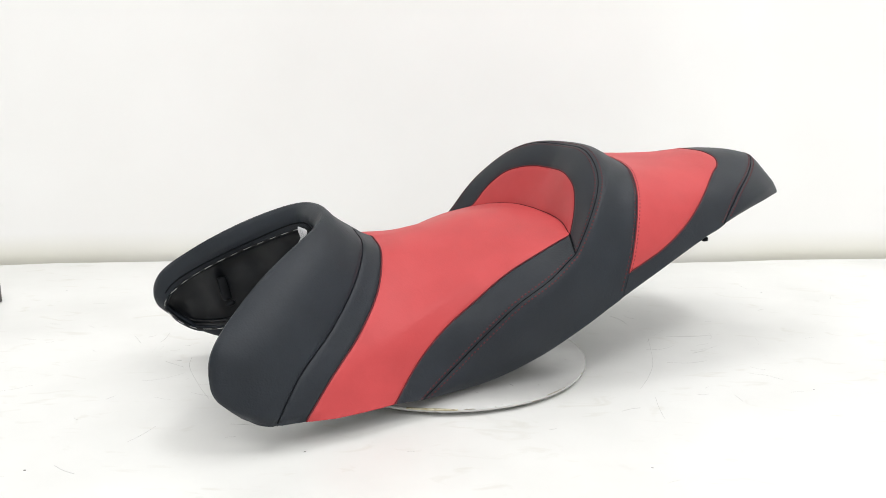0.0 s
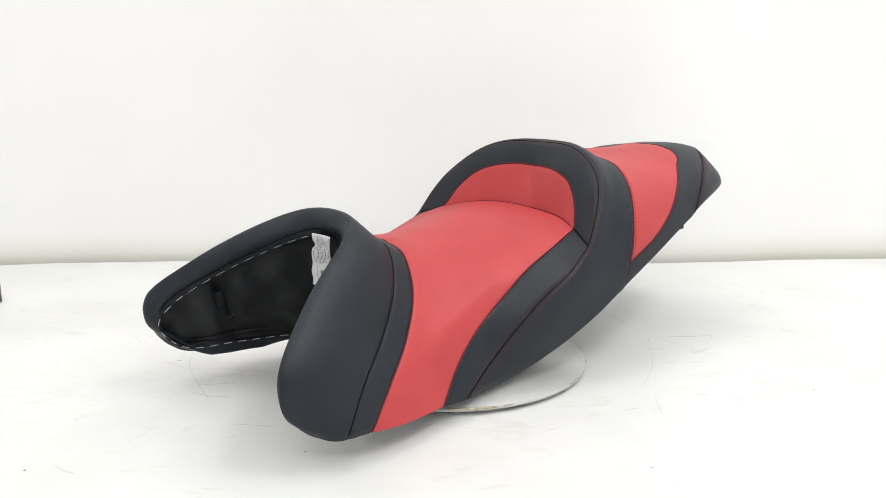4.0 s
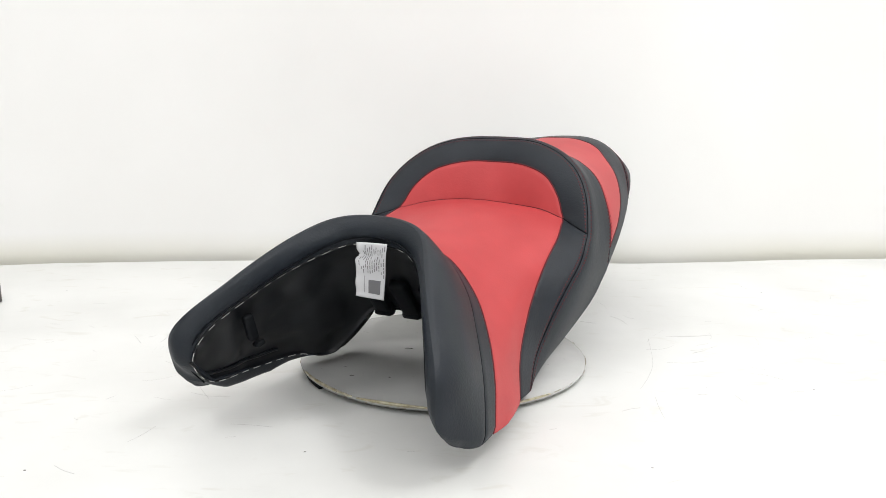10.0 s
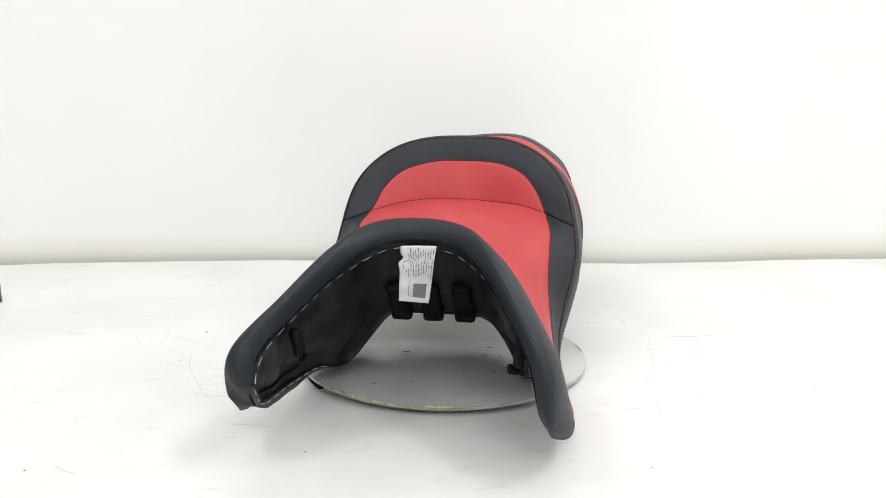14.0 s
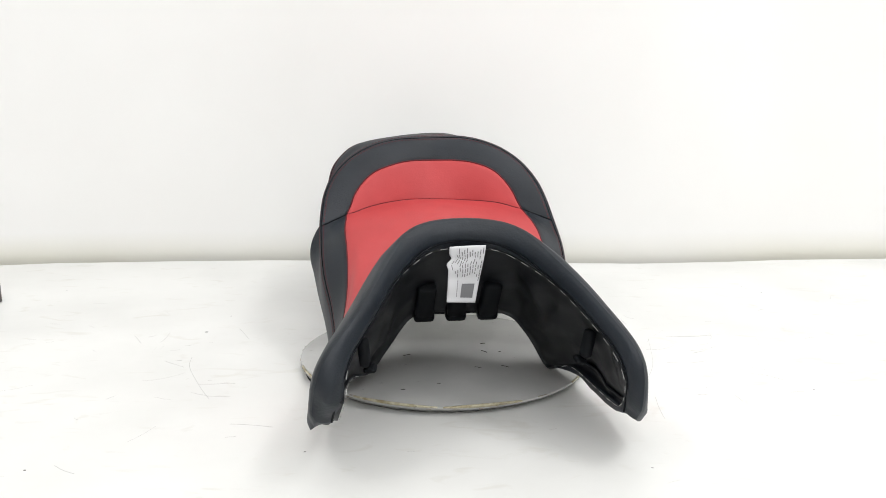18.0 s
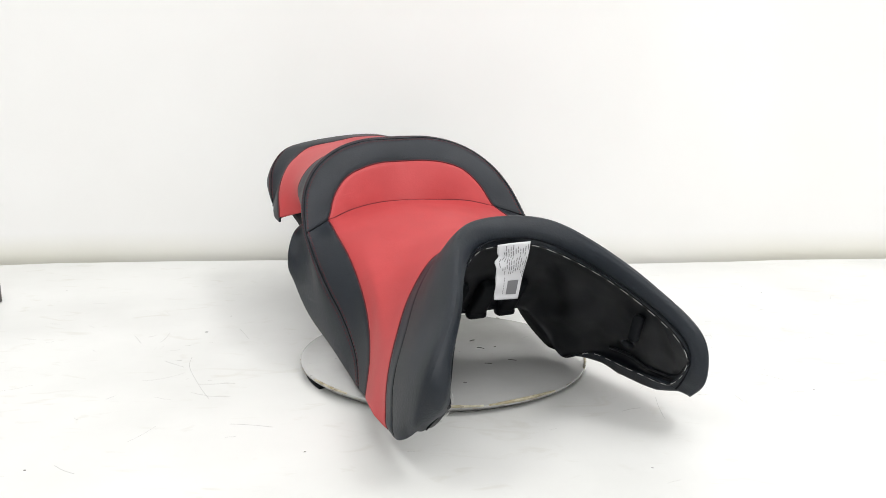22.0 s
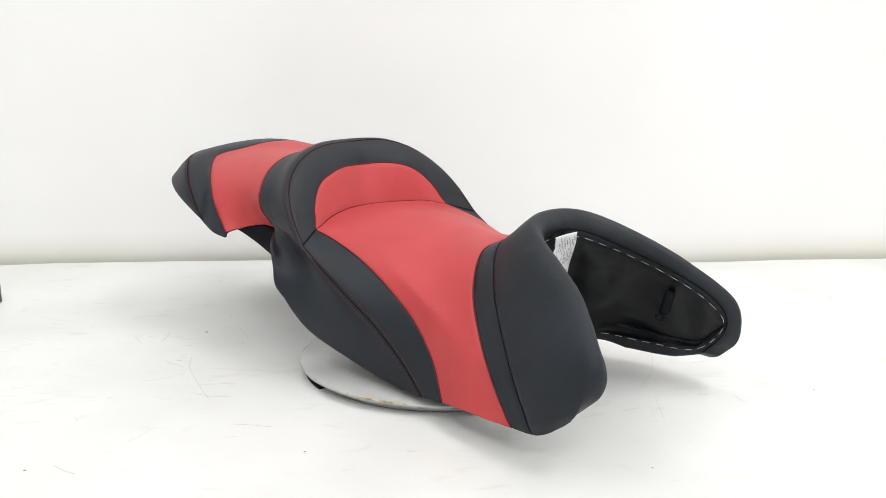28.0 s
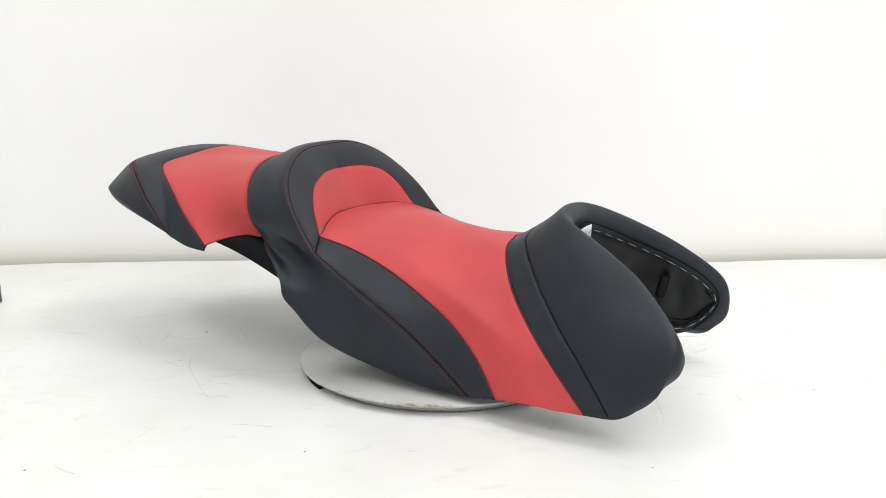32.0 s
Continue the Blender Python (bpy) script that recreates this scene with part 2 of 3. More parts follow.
# ---- seat: seams ----
# spline controls of the seams, metres: across from the middle plane, back, up
S1L = ((0.1550, -0.2480, 0.0170), (0.1417, -0.2195, 0.0565), (0.1175, -0.1789, 0.0889), (0.0897, -0.1439, 0.1232), (0.0490, -0.1185, 0.1505), (0.0000, -0.1108, 0.1611))
S1R = ((0.1554, -0.2436, 0.0189), (0.1427, -0.2126, 0.0581), (0.1181, -0.1780, 0.0900), (0.0891, -0.1443, 0.1254), (0.0491, -0.1177, 0.1538), (0.0000, -0.1106, 0.1612))
S2L = ((0.1524, -0.2200, 0.0150), (0.1387, -0.1874, 0.0500), (0.1171, -0.1510, 0.0806), (0.0882, -0.1192, 0.1130), (0.0476, -0.0980, 0.1416), (0.0000, -0.0879, 0.1488))
S2R = ((0.1531, -0.2198, 0.0179), (0.1392, -0.1863, 0.0494), (0.1172, -0.1517, 0.0800), (0.0881, -0.1183, 0.1139), (0.0509, -0.0973, 0.1436), (0.0000, -0.0877, 0.1489))
S3L = ((0.1402, -0.1249, 0.0120), (0.1286, -0.0959, 0.0439), (0.1229, -0.0632, 0.0733), (0.1186, -0.0258, 0.0971), (0.1177, 0.0114, 0.1213), (0.1163, 0.0524, 0.1395), (0.1078, 0.0960, 0.1532))
S3R = ((0.1398, -0.1239, 0.0136), (0.1260, -0.0981, 0.0461), (0.1172, -0.0659, 0.0759), (0.1131, -0.0287, 0.1010), (0.1128, 0.0097, 0.1242), (0.1138, 0.0509, 0.1418), (0.1102, 0.0951, 0.1511))
S4L = ((0.1398, -0.0940, 0.0108), (0.1321, -0.0577, 0.0339), (0.1356, -0.0234, 0.0642), (0.1430, 0.0095, 0.0940), (0.1468, 0.0463, 0.1172), (0.1433, 0.0786, 0.1407))
S4R = ((0.1375, -0.0946, 0.0104), (0.1292, -0.0585, 0.0353), (0.1318, -0.0240, 0.0653), (0.1392, 0.0102, 0.0928), (0.1422, 0.0456, 0.1171), (0.1420, 0.0788, 0.1400))
A4L = ((0.1439, 0.0789, 0.1402), (0.1328, 0.1050, 0.1777), (0.1130, 0.1275, 0.2066), (0.0830, 0.1425, 0.2268), (0.0449, 0.1540, 0.2373), (0.0002, 0.1600, 0.2375))
A4R = ((0.1424, 0.0789, 0.1393), (0.1352, 0.1080, 0.1776), (0.1152, 0.1305, 0.2064), (0.0838, 0.1445, 0.2266), (0.0450, 0.1546, 0.2363), (-0.0002, 0.1600, 0.2375))
S5L = ((0.1073, 0.0967, 0.1526), (0.0962, 0.1086, 0.1773), (0.0776, 0.1202, 0.1980), (0.0545, 0.1279, 0.2076), (0.0291, 0.1363, 0.2108), (0.0000, 0.1414, 0.2107))
S5R = ((0.1091, 0.0950, 0.1500), (0.0982, 0.1097, 0.1760), (0.0785, 0.1228, 0.1963), (0.0547, 0.1301, 0.2059), (0.0291, 0.1375, 0.2105), (-0.0000, 0.1414, 0.2108))
CRL = ((0.1077, 0.0964, 0.1530), (0.0768, 0.1074, 0.1604), (0.0393, 0.1175, 0.1623), (0.0000, 0.1188, 0.1645))
CRR = ((0.1096, 0.0950, 0.1505), (0.0771, 0.1074, 0.1594), (0.0393, 0.1180, 0.1637), (-0.0000, 0.1188, 0.1646))
S6 = ((0.1535, 0.1345, 0.0882), (0.1521, 0.1477, 0.1378), (0.1305, 0.1680, 0.1876), (0.0960, 0.1868, 0.2117), (0.0560, 0.2045, 0.2185), (0.0000, 0.2260, 0.2200))
S6R = ((0.1083, 0.1742, 0.1420), (0.1265, 0.1766, 0.1707), (0.1110, 0.1883, 0.1984), (0.0812, 0.1990, 0.2160), (0.0455, 0.2045, 0.2242), (0.0000, 0.2260, 0.2200))
S7L = ((0.1562, 0.1382, 0.1148), (0.1504, 0.1911, 0.1360), (0.1415, 0.2327, 0.1612), (0.1249, 0.2676, 0.1857), (0.1008, 0.3008, 0.2036), (0.0760, 0.3325, 0.2164), (0.0450, 0.3370, 0.2250), (0.0000, 0.3400, 0.2245))
S7R = ((0.1390, 0.2305, 0.1335), (0.1295, 0.2680, 0.1647), (0.1095, 0.3035, 0.1890), (0.0815, 0.3405, 0.2040), (0.0590, 0.3580, 0.2118), (0.0310, 0.3530, 0.2170), (0.0000, 0.3400, 0.2245))
DSL = ((0.1134, -0.1400, 0.0282), (0.1218, -0.1969, 0.0274), (0.1265, -0.2517, 0.0310), (0.1202, -0.2841, 0.0651), (0.1125, -0.2690, 0.0900), (0.0944, -0.2343, 0.1148), (0.0725, -0.1940, 0.1356), (0.0358, -0.1615, 0.1552), (0.0000, -0.1569, 0.1610))
DSR = ((0.1123, -0.1398, 0.0263), (0.1232, -0.1976, 0.0287), (0.1268, -0.2574, 0.0336), (0.1210, -0.2904, 0.0643), (0.1171, -0.2727, 0.0892), (0.0961, -0.2354, 0.1154), (0.0734, -0.1945, 0.1368), (0.0370, -0.1604, 0.1562), (0.0000, -0.1569, 0.1610))
LPL = ((0.1200, -0.1605, 0.0190), (0.1290, -0.2182, 0.0190), (0.1335, -0.2765, 0.0270), (0.1315, -0.2970, 0.0508), (0.1287, -0.2923, 0.0914), (0.1025, -0.2519, 0.1298), (0.0757, -0.2065, 0.1581), (0.0471, -0.1598, 0.1817), (0.0000, -0.1477, 0.1884))
LPR = ((0.1200, -0.1604, 0.0190), (0.1290, -0.2150, 0.0190), (0.1450, -0.2765, 0.0400), (0.1475, -0.2865, 0.0560), (0.1385, -0.2950, 0.0955), (0.1035, -0.2575, 0.1335), (0.0770, -0.2080, 0.1618), (0.0490, -0.1585, 0.1834), (0.0000, -0.1477, 0.1884))
BEL = ((0.1398, -0.1247, 0.0120), (0.1286, -0.0675, 0.0067), (0.1241, -0.0103, 0.0098), (0.1350, 0.0440, 0.0312), (0.1495, 0.0900, 0.0617), (0.1534, 0.1349, 0.0886))
BER = ((0.1385, -0.1240, 0.0148), (0.1337, -0.0574, 0.0095), (0.1359, 0.0089, 0.0222), (0.1465, 0.0735, 0.0485), (0.1572, 0.1120, 0.0930), (0.1419, 0.1350, 0.1545))
BR = ((0.1534, 0.1342, 0.0877), (0.1523, 0.1911, 0.1152), (0.1462, 0.2505, 0.1400), (0.1333, 0.3118, 0.1585), (0.1166, 0.3743, 0.1715), (0.0935, 0.4215, 0.1755))
BRR = ((0.1400, 0.2330, 0.1265), (0.1400, 0.2611, 0.1310), (0.1295, 0.3083, 0.1450), (0.1154, 0.3634, 0.1572), (0.0933, 0.4161, 0.1668))
AR = ((0.1390, 0.2305, 0.1335), (0.1240, 0.2215, 0.1378), (0.1092, 0.1974, 0.1426), (0.1083, 0.1742, 0.1419))
S8L = ((0.1386, 0.2744, 0.1467), (0.1249, 0.3209, 0.1846), (0.0945, 0.3680, 0.2059), (0.0531, 0.4083, 0.2182), (0.0000, 0.4310, 0.2135))
S8R = ((0.1427, 0.2782, 0.1438), (0.1269, 0.3258, 0.1790), (0.0986, 0.3707, 0.2055), (0.0566, 0.4118, 0.2112), (0.0000, 0.4310, 0.2135))


def cut(ctrl, y0=None, y1=None):
    """The piece of a fine curve between two depths."""
    q = sample(ctrl, 200)
    keep = np.ones(len(q), bool)
    if y0 is not None:
        keep &= q[:, 1] >= y0
    if y1 is not None:
        keep &= q[:, 1] <= y1
    return q[keep]


def chain(*pieces):
    """Curves end to end, each with its own count of steps."""
    out = []
    for ctrl, n in pieces:
        q = sample(ctrl, n)
        out.append(q if not out else q[1:])
    return np.vstack(out)


MIRROR = np.array([-1.0, 1, 1])


def across(left, right):
    """A full row, from the left lower edge over the middle to the right one."""
    l, r = left.copy(), right * MIRROR
    l[-1, 0] = 0
    r[-1] = l[-1]
    return np.vstack([l, r[::-1][1:]])


def tail_edge(br):
    return np.vstack([cut(br, 0.288), [(0.0690, 0.4395, 0.1690), (0.0390, 0.4515, 0.1640), (0, 0.4550, 0.1620)]])


ROW = {}
ROW["DS"] = across(sample(DSL[2:], 28), sample(DSR[2:], 28))
ROW["LP"] = across(sample(LPL[2:], 28), sample(LPR[2:], 28))
for _ in range(5):
    ROW["LP"][18:39] = 0.5 * ROW["LP"][18:39] + 0.25 * (ROW["LP"][17:38] + ROW["LP"][19:40])
ROW["S1"] = across(sample(S1L, 28), sample(S1R, 28))
ROW["S2"] = across(sample(S2L, 28), sample(S2R, 28))
ROW["S3"] = across(chain((S3L, 16), (CRL, 12)), chain((S3R, 16), (CRR, 12)))
ROW["CR"] = ROW["S3"][16:-16]
ROW["S5"] = across(sample(S5L, 12), sample(S5R, 12))
ROW["S5"][0], ROW["S5"][-1] = ROW["CR"][0], ROW["CR"][-1]
ROW["S4"] = across(chain((S4L, 16), (A4L, 12)), chain((S4R, 16), (A4R, 12)))
S6L_LOW, S6L_UP = cut(S6)[: 22], cut(S6)[21:]
S6R_UP = sample(S6R, 40)
S6R_LOW = np.array([(0.1552, 0.1165, 0.1120), (0.1470, 0.1290, 0.1280), (0.1305, 0.1500, 0.1370), S6R_UP[0]])
BELC = np.vstack([cut(BEL, -0.06)[:-1], S6L_LOW[:1]])
BERC = np.vstack([cut(np.asarray(BER)[:5], -0.06), S6R_LOW[:1]])
ROW["S6"] = across(chain((BELC, 11), (S6L_LOW, 3), (S6L_UP, 14)), chain((BERC, 11), (S6R_LOW, 3), (S6R_UP, 14)))
ROW["S6up"] = ROW["S6"][14:-14]
s7l = np.array(S7L)
s7l[0] = S6L_UP[0]
ROW["S7"] = across(sample(s7l, 14), sample(S7R, 14))
BRL = np.asarray(BR).copy()
BRL[0] = S6L_LOW[0]
s8l, s8r = np.array(S8L), np.array(S8R)
s8l[0], s8r[0] = cut(BRL, None, 0.288)[-1], cut(BRR, None, 0.288)[-1]
ROW["S8"] = across(chain((cut(BRL, None, 0.288), 6), (s8l, 8)), chain((cut(BRR, None, 0.288), 6), (s8r, 8)))
ROW["S8up"] = ROW["S8"][6:-6]
ROW["TE"] = across(sample(tail_edge(BRL), 8), sample(tail_edge(BRR), 8))
ROW["TE"][0], ROW["TE"][-1] = ROW["S8up"][0], ROW["S8up"][-1]

# ---- seat: one smooth sheet through all the seams ----
VERTS, WELDED, FIXED = [], {}, set()


def vid(p, fixed):
    k = tuple(np.round(p, 5))
    if k not in WELDED:
        WELDED[k] = len(VERTS)
        VERTS.append(np.array(p, float))
    if fixed:
        FIXED.add(WELDED[k])
    return WELDED[k]


GRID = {}


def sheet(name, a, b, steps, side_a=None, side_b=None, puff=0.0):
    """Fills the strip between two rows; the ends may follow given curves."""
    n = len(a)
    rows = np.zeros((steps + 1, n, 3))
    for j in range(steps + 1):
        rows[j] = a + (b - a) * j / steps
    for col, edge in ((0, side_a), (n - 1, side_b)):
        if edge is not None:
            d = edge - rows[:, col]
            for i in range(n):
                w = max(0.0, 1 - abs(i - col) / 5.0)
                rows[:, i] += d * w
    rows[0], rows[-1] = a, b
    ids = np.zeros((steps + 1, n), int)
    for j in range(steps + 1):
        for i in range(n):
            edge = j in (0, steps) or i in (0, n - 1)
            p = rows[j, i].copy()
            if not edge:
                p += puff * math.sin(math.pi * j / steps) * OUT(p)
                p += (i * 7 + j) * 2e-7
            ids[j, i] = vid(p, edge)
    GRID[name] = ids


def OUT(p):
    d = np.array([p[0], 0.25 * (p[1] + 0.05), p[2] - 0.05])
    return d / (np.linalg.norm(d) + 1e-9)


def bow(p, q, n, way=(0, 0, 0)):
    """A short edge between two points, bowed by a vector at its middle."""
    w = np.linspace(0, 1, n + 1)[:, None]
    return np.asarray(p) * (1 - w) + np.asarray(q) * w + 4 * w * (1 - w) * np.asarray(way)


sheet("lip_inner", ROW["DS"], ROW["LP"], 4, bow(ROW["DS"][0], ROW["LP"][0], 4, (0.0, -0.0015, -0.0015)), bow(ROW["DS"][-1], ROW["LP"][-1], 4, (0.0, -0.0015, -0.0015)))
sheet("nose", ROW["LP"], ROW["S1"], 9, bow(ROW["LP"][0], ROW["S1"][0], 9, (0.0025, -0.0030, -0.0030)), bow(ROW["LP"][-1], ROW["S1"][-1], 9, (-0.0025, -0.0020, -0.0035)), 0.01)
sheet("strip", ROW["S1"], ROW["S2"], 3)
sheet("seat", ROW["S2"], ROW["S3"], 12, bow(ROW["S2"][0], ROW["S3"][0], 12, (0.003, 0, 0)), bow(ROW["S2"][-1], ROW["S3"][-1], 12, (-0.003, 0, 0.003)))
sheet("side_l", ROW["S3"][:17], ROW["S4"][:17], 4)
sheet("side_r", ROW["S3"][-17:], ROW["S4"][-17:], 4)
sheet("border", ROW["S5"], ROW["S4"][16:-16], 4)
sheet("rest", ROW["CR"], ROW["S5"], 6)
sheet("band", ROW["S4"], ROW["S6"], 8, puff=0.012)
sheet("rear", ROW["S6up"], ROW["S7"], 8, None, sample(np.asarray(AR)[::-1] * MIRROR, 8), 0.004)
sheet("rear_border", ROW["S7"], ROW["S8"], 3)
sheet("tail", ROW["S8up"], ROW["TE"], 4, puff=0.01)

def pin(g, j, i, p):
    k = GRID[g][j, i]
    VERTS[k] = np.array(p, float)
    FIXED.add(k)


# the rolled lip, the full nose and the round tail
NOSE_FULL = ((0.0045, 0.0095, 0.0100, 0.0), (0.0010, 0.0075, 0.0100, 0.0))
ds, lp = ROW["DS"], ROW["LP"]
along = np.gradient((ds + lp) / 2, axis=0)
side = np.cross(along, lp - ds)
side /= np.linalg.norm(side, axis=1)[:, None]
inward = np.stack([-(ds[:, 0]) / 0.13, -np.ones(len(ds)), np.zeros(len(ds))], 1)
side *= np.sign((side * inward).sum(1))[:, None]
for i in range(1, len(ds) - 1):
    pin("lip_inner", 2, i, (ds[i] + lp[i]) / 2 + side[i] * 0.24 * min(1, i / 4, (len(ds) - 1 - i) / 4) * np.linalg.norm(lp[i] - ds[i]))
sa, sb = ROW["S8up"], ROW["TE"]
for i in range(1, len(sa) - 1):
    w = math.sin(math.pi * i / (len(sa) - 1))
    k = np.clip(-sa[i][0] / 0.05, 0, 1)
    pin("tail", 2, i, (sa[i] + sb[i]) / 2 + w * np.array([(0.08 + 0.05 * k) * sa[i][0], 0.0090 + 0.007 * k, -0.006 - 0.003 * k]))

la, lb = ROW["LP"], ROW["S1"]
for i in range(1, len(la) - 1):
    wb = np.interp(min(i, len(la) - 1 - i), (0, 8, 18, 28), NOSE_FULL[i > 28])
    pin("nose", 3, i, la[i] + (lb[i] - la[i]) / 3 + wb * OUT(la[i]))
ba, bb = ROW["S4"], ROW["S6"]
for i in range(15, len(ba) - 15):
    fade = min(1, (i - 14) / 4, (len(ba) - 15 - i) / 4)
    pin("band", 4, i, (ba[i] + bb[i]) / 2 + (0.0005 * fade + 0.0045 * math.exp(-(ba[i][0] / 0.07) ** 2)) * OUT(ba[i]))
V = np.array(VERTS)
NV = len(V)
EDGES = set()
for ids in GRID.values():
    for a, b in ((ids[:-1], ids[1:]), (ids[:, :-1], ids[:, 1:])):
        for i, j in zip(a.ravel(), b.ravel()):
            if i != j:
                EDGES.add((min(i, j), max(i, j)))
EDGES = np.array(sorted(EDGES))
rim = set(GRID["lip_inner"][0]) | set(GRID["tail"][-1]) | set(GRID["rest"][0])
for g in GRID:
    if g not in ("border", "rest", "side_l", "side_r", "rear", "tail"):
        rim |= set(GRID[g][:, 0]) | set(GRID[g][:, -1])
rim |= set(GRID["side_l"][:, 0]) | set(GRID["side_r"][:, -1]) | set(GRID["rear"][:, -1]) | set(GRID["band"][-1][:12]) | set(GRID["band"][-1][-15:])
rim |= set(GRID["rear_border"][-1][:7]) | set(GRID["rear_border"][-1][-7:])
free = np.array([i not in FIXED for i in range(NV)], float)[:, None]
bends = np.array([i not in rim for i in range(NV)], float)[:, None]
EI, EJ = EDGES[:, 0], EDGES[:, 1]


def gather(values, index):
    return np.stack([np.bincount(index, values[:, k], NV) for k in range(3)], 1)


for _ in range(2):
    w = (1.0 / (np.linalg.norm(V[EI] - V[EJ], axis=1) + 0.002))[:, None]
    tot = np.bincount(EI, w[:, 0], NV) + np.bincount(EJ, w[:, 0], NV)

    def bend(x):
        """How far each point lies from the mean of its neighbours."""
        d = w * (x[EJ] - x[EI])
        return (gather(d, EI) - gather(d, EJ)) / tot[:, None] * bends

    def unbend(y):
        y = y / tot[:, None] * bends
        d = w * (y[EI] - y[EJ])
        return gather(d, EJ) - gather(d, EI)

    res = -free * unbend(bend(V))
    step, rr = res.copy(), (res * res).sum()
    for _i in range(700):
        q = free * unbend(bend(step))
        al = rr / ((step * q).sum() + 1e-30)
        V = V + al * step
        res = res - al * q
        r2 = (res * res).sum()
        if r2 < 1e-16:
            break
        step, rr = res + (r2 / rr) * step, r2


# the rider seat's crown, broad and fading towards its seams
crown = GRID["seat"]
for j in range(1, 12):
    y, z = V[crown[j, 28]][1:]
    lift = np.interp(y, (-0.088, -0.05, -0.01, 0.03, 0.06, 0.09, 0.117), (0.1495, 0.1495, 0.1550, 0.1625, 0.1650, 0.1655, 0.1665)) - z
    for i in range(1, crown.shape[1] - 1):
        V[crown[j, i], 2] += lift * max(0.0, math.exp(-(V[crown[j, i], 0] / 0.078) ** 2) - 0.13) / 0.87

# the cover turns in under the lower edge of the flaps
for col, sgn in ((0, 1), (-1, -1)):
    edge = np.concatenate([GRID["nose"][:, col], GRID["strip"][1:, col], GRID["seat"][1:5, col]])
    for k, v in enumerate(edge):
        w = min(1, k / 3) * min(1, (len(edge) - 1 - k) / 5)
        V[v] += np.array([-0.0040 * sgn, 0.0030, 0.0004]) * w


def cubic(a, at):
    """Rows of a at fractional places, smoothly."""
    e = np.concatenate([2 * a[:1] - a[1:2], a, 2 * a[-1:] - a[-2:-1]])
    i = np.minimum(at.astype(int), len(a) - 2)
    w = (at - i).reshape((-1,) + (1,) * (a.ndim - 1))
    p0, p1, p2, p3 = e[i], e[i + 1], e[i + 2], e[i + 3]
    return 0.5 * (2 * p1 + (p2 - p0) * w + (2 * p0 - 5 * p1 + 4 * p2 - p3) * w ** 2 + (3 * p1 - p0 - 3 * p2 + p3) * w ** 3)


def steps_of(n, k):
    """Fine places along n cells, closer together at both ends."""
    inner = np.linspace(0, n, n * k + 1)
    return np.unique(np.round(np.concatenate([inner, [0.08, 0.16], [n - 0.08, n - 0.16]]), 4))


def normals(P):
    du, dv = np.gradient(P, axis=1), np.gradient(P, axis=0)
    n = np.cross(du, dv)
    n /= np.linalg.norm(n, axis=2)[..., None] + 1e-9
    return n


FINE, NORM = {}, {}
for g, ids in GRID.items():
    P = V[ids]
    P = cubic(P, steps_of(P.shape[0] - 1, 4))
    P = np.swapaxes(cubic(np.swapaxes(P, 0, 1), steps_of(P.shape[1] - 1, 4)), 0, 1)
    N = normals(P)
    mid = P[P.shape[0] // 2, P.shape[1] // 2]
    front = np.array([0, -1.0, 0])
    if np.dot(N[P.shape[0] // 2, P.shape[1] // 2], front if g == "lip_inner" else OUT(mid)) < 0:
        N = -N
    FINE[g], NORM[g] = P, N


def edge_gap(P, axis, end):
    """Distance along the sheet from one of its edges."""
    d = np.linalg.norm(np.diff(P, axis=axis), axis=2)
    z = np.zeros_like(np.take(d, [0], axis=axis))
    if end:
        d = np.flip(d, axis)
    c = np.concatenate([z, np.cumsum(d, axis=axis)], axis=axis)
    return np.flip(c, axis) if end else c


SEAT_Z = 0.010
SEAT_X = 0.0032
seat = new("motorcycle_seat")
tagged(seat, "red and black leatherette motorcycle seat lying on a turntable disc", "motorcycle seat")


def panel(name, g, mat, label, seams=((0, 0), (0, 1)), depth=0.0009, wide=0.0026, thick=0.003):
    """One sewn cover panel, dipping into its seams, with the cloth's thickness."""
    P, N = FINE[g].copy(), NORM[g]
    dip = np.zeros(P.shape[:2])
    for axis, end in seams:
        dip = np.maximum(dip, np.exp(-(edge_gap(FINE[g], axis, end) / wide) ** 2))
    P = P - N * (depth * dip)[..., None]
    h, w = P.shape[:2]
    top = P.reshape(-1, 3)
    low = (P - N * thick).reshape(-1, 3)
    idx = np.arange(h * w).reshape(h, w)
    q = np.stack([idx[:-1, :-1], idx[:-1, 1:], idx[1:, 1:], idx[1:, :-1]], -1).reshape(-1, 4)
    loop = np.concatenate([idx[0, :-1], idx[:-1, -1], idx[-1, :0:-1], idx[:0:-1, 0]])
    nxt = np.roll(loop, -1)
    wall = np.stack([loop, loop + h * w, nxt + h * w, nxt], -1)
    flip = np.dot(np.cross(P[h // 2, w // 2 + 1] - P[h // 2, w // 2], P[h // 2 + 1, w // 2] - P[h // 2, w // 2]), N[h // 2, w // 2]) < 0
    if flip:
        q, wall = q[:, ::-1], wall[:, ::-1]
    faces = np.concatenate([q, q[:, ::-1] + h * w, wall])
    ob = part(name, (np.concatenate([top, low]), faces), mat, seat, label)
    return ob


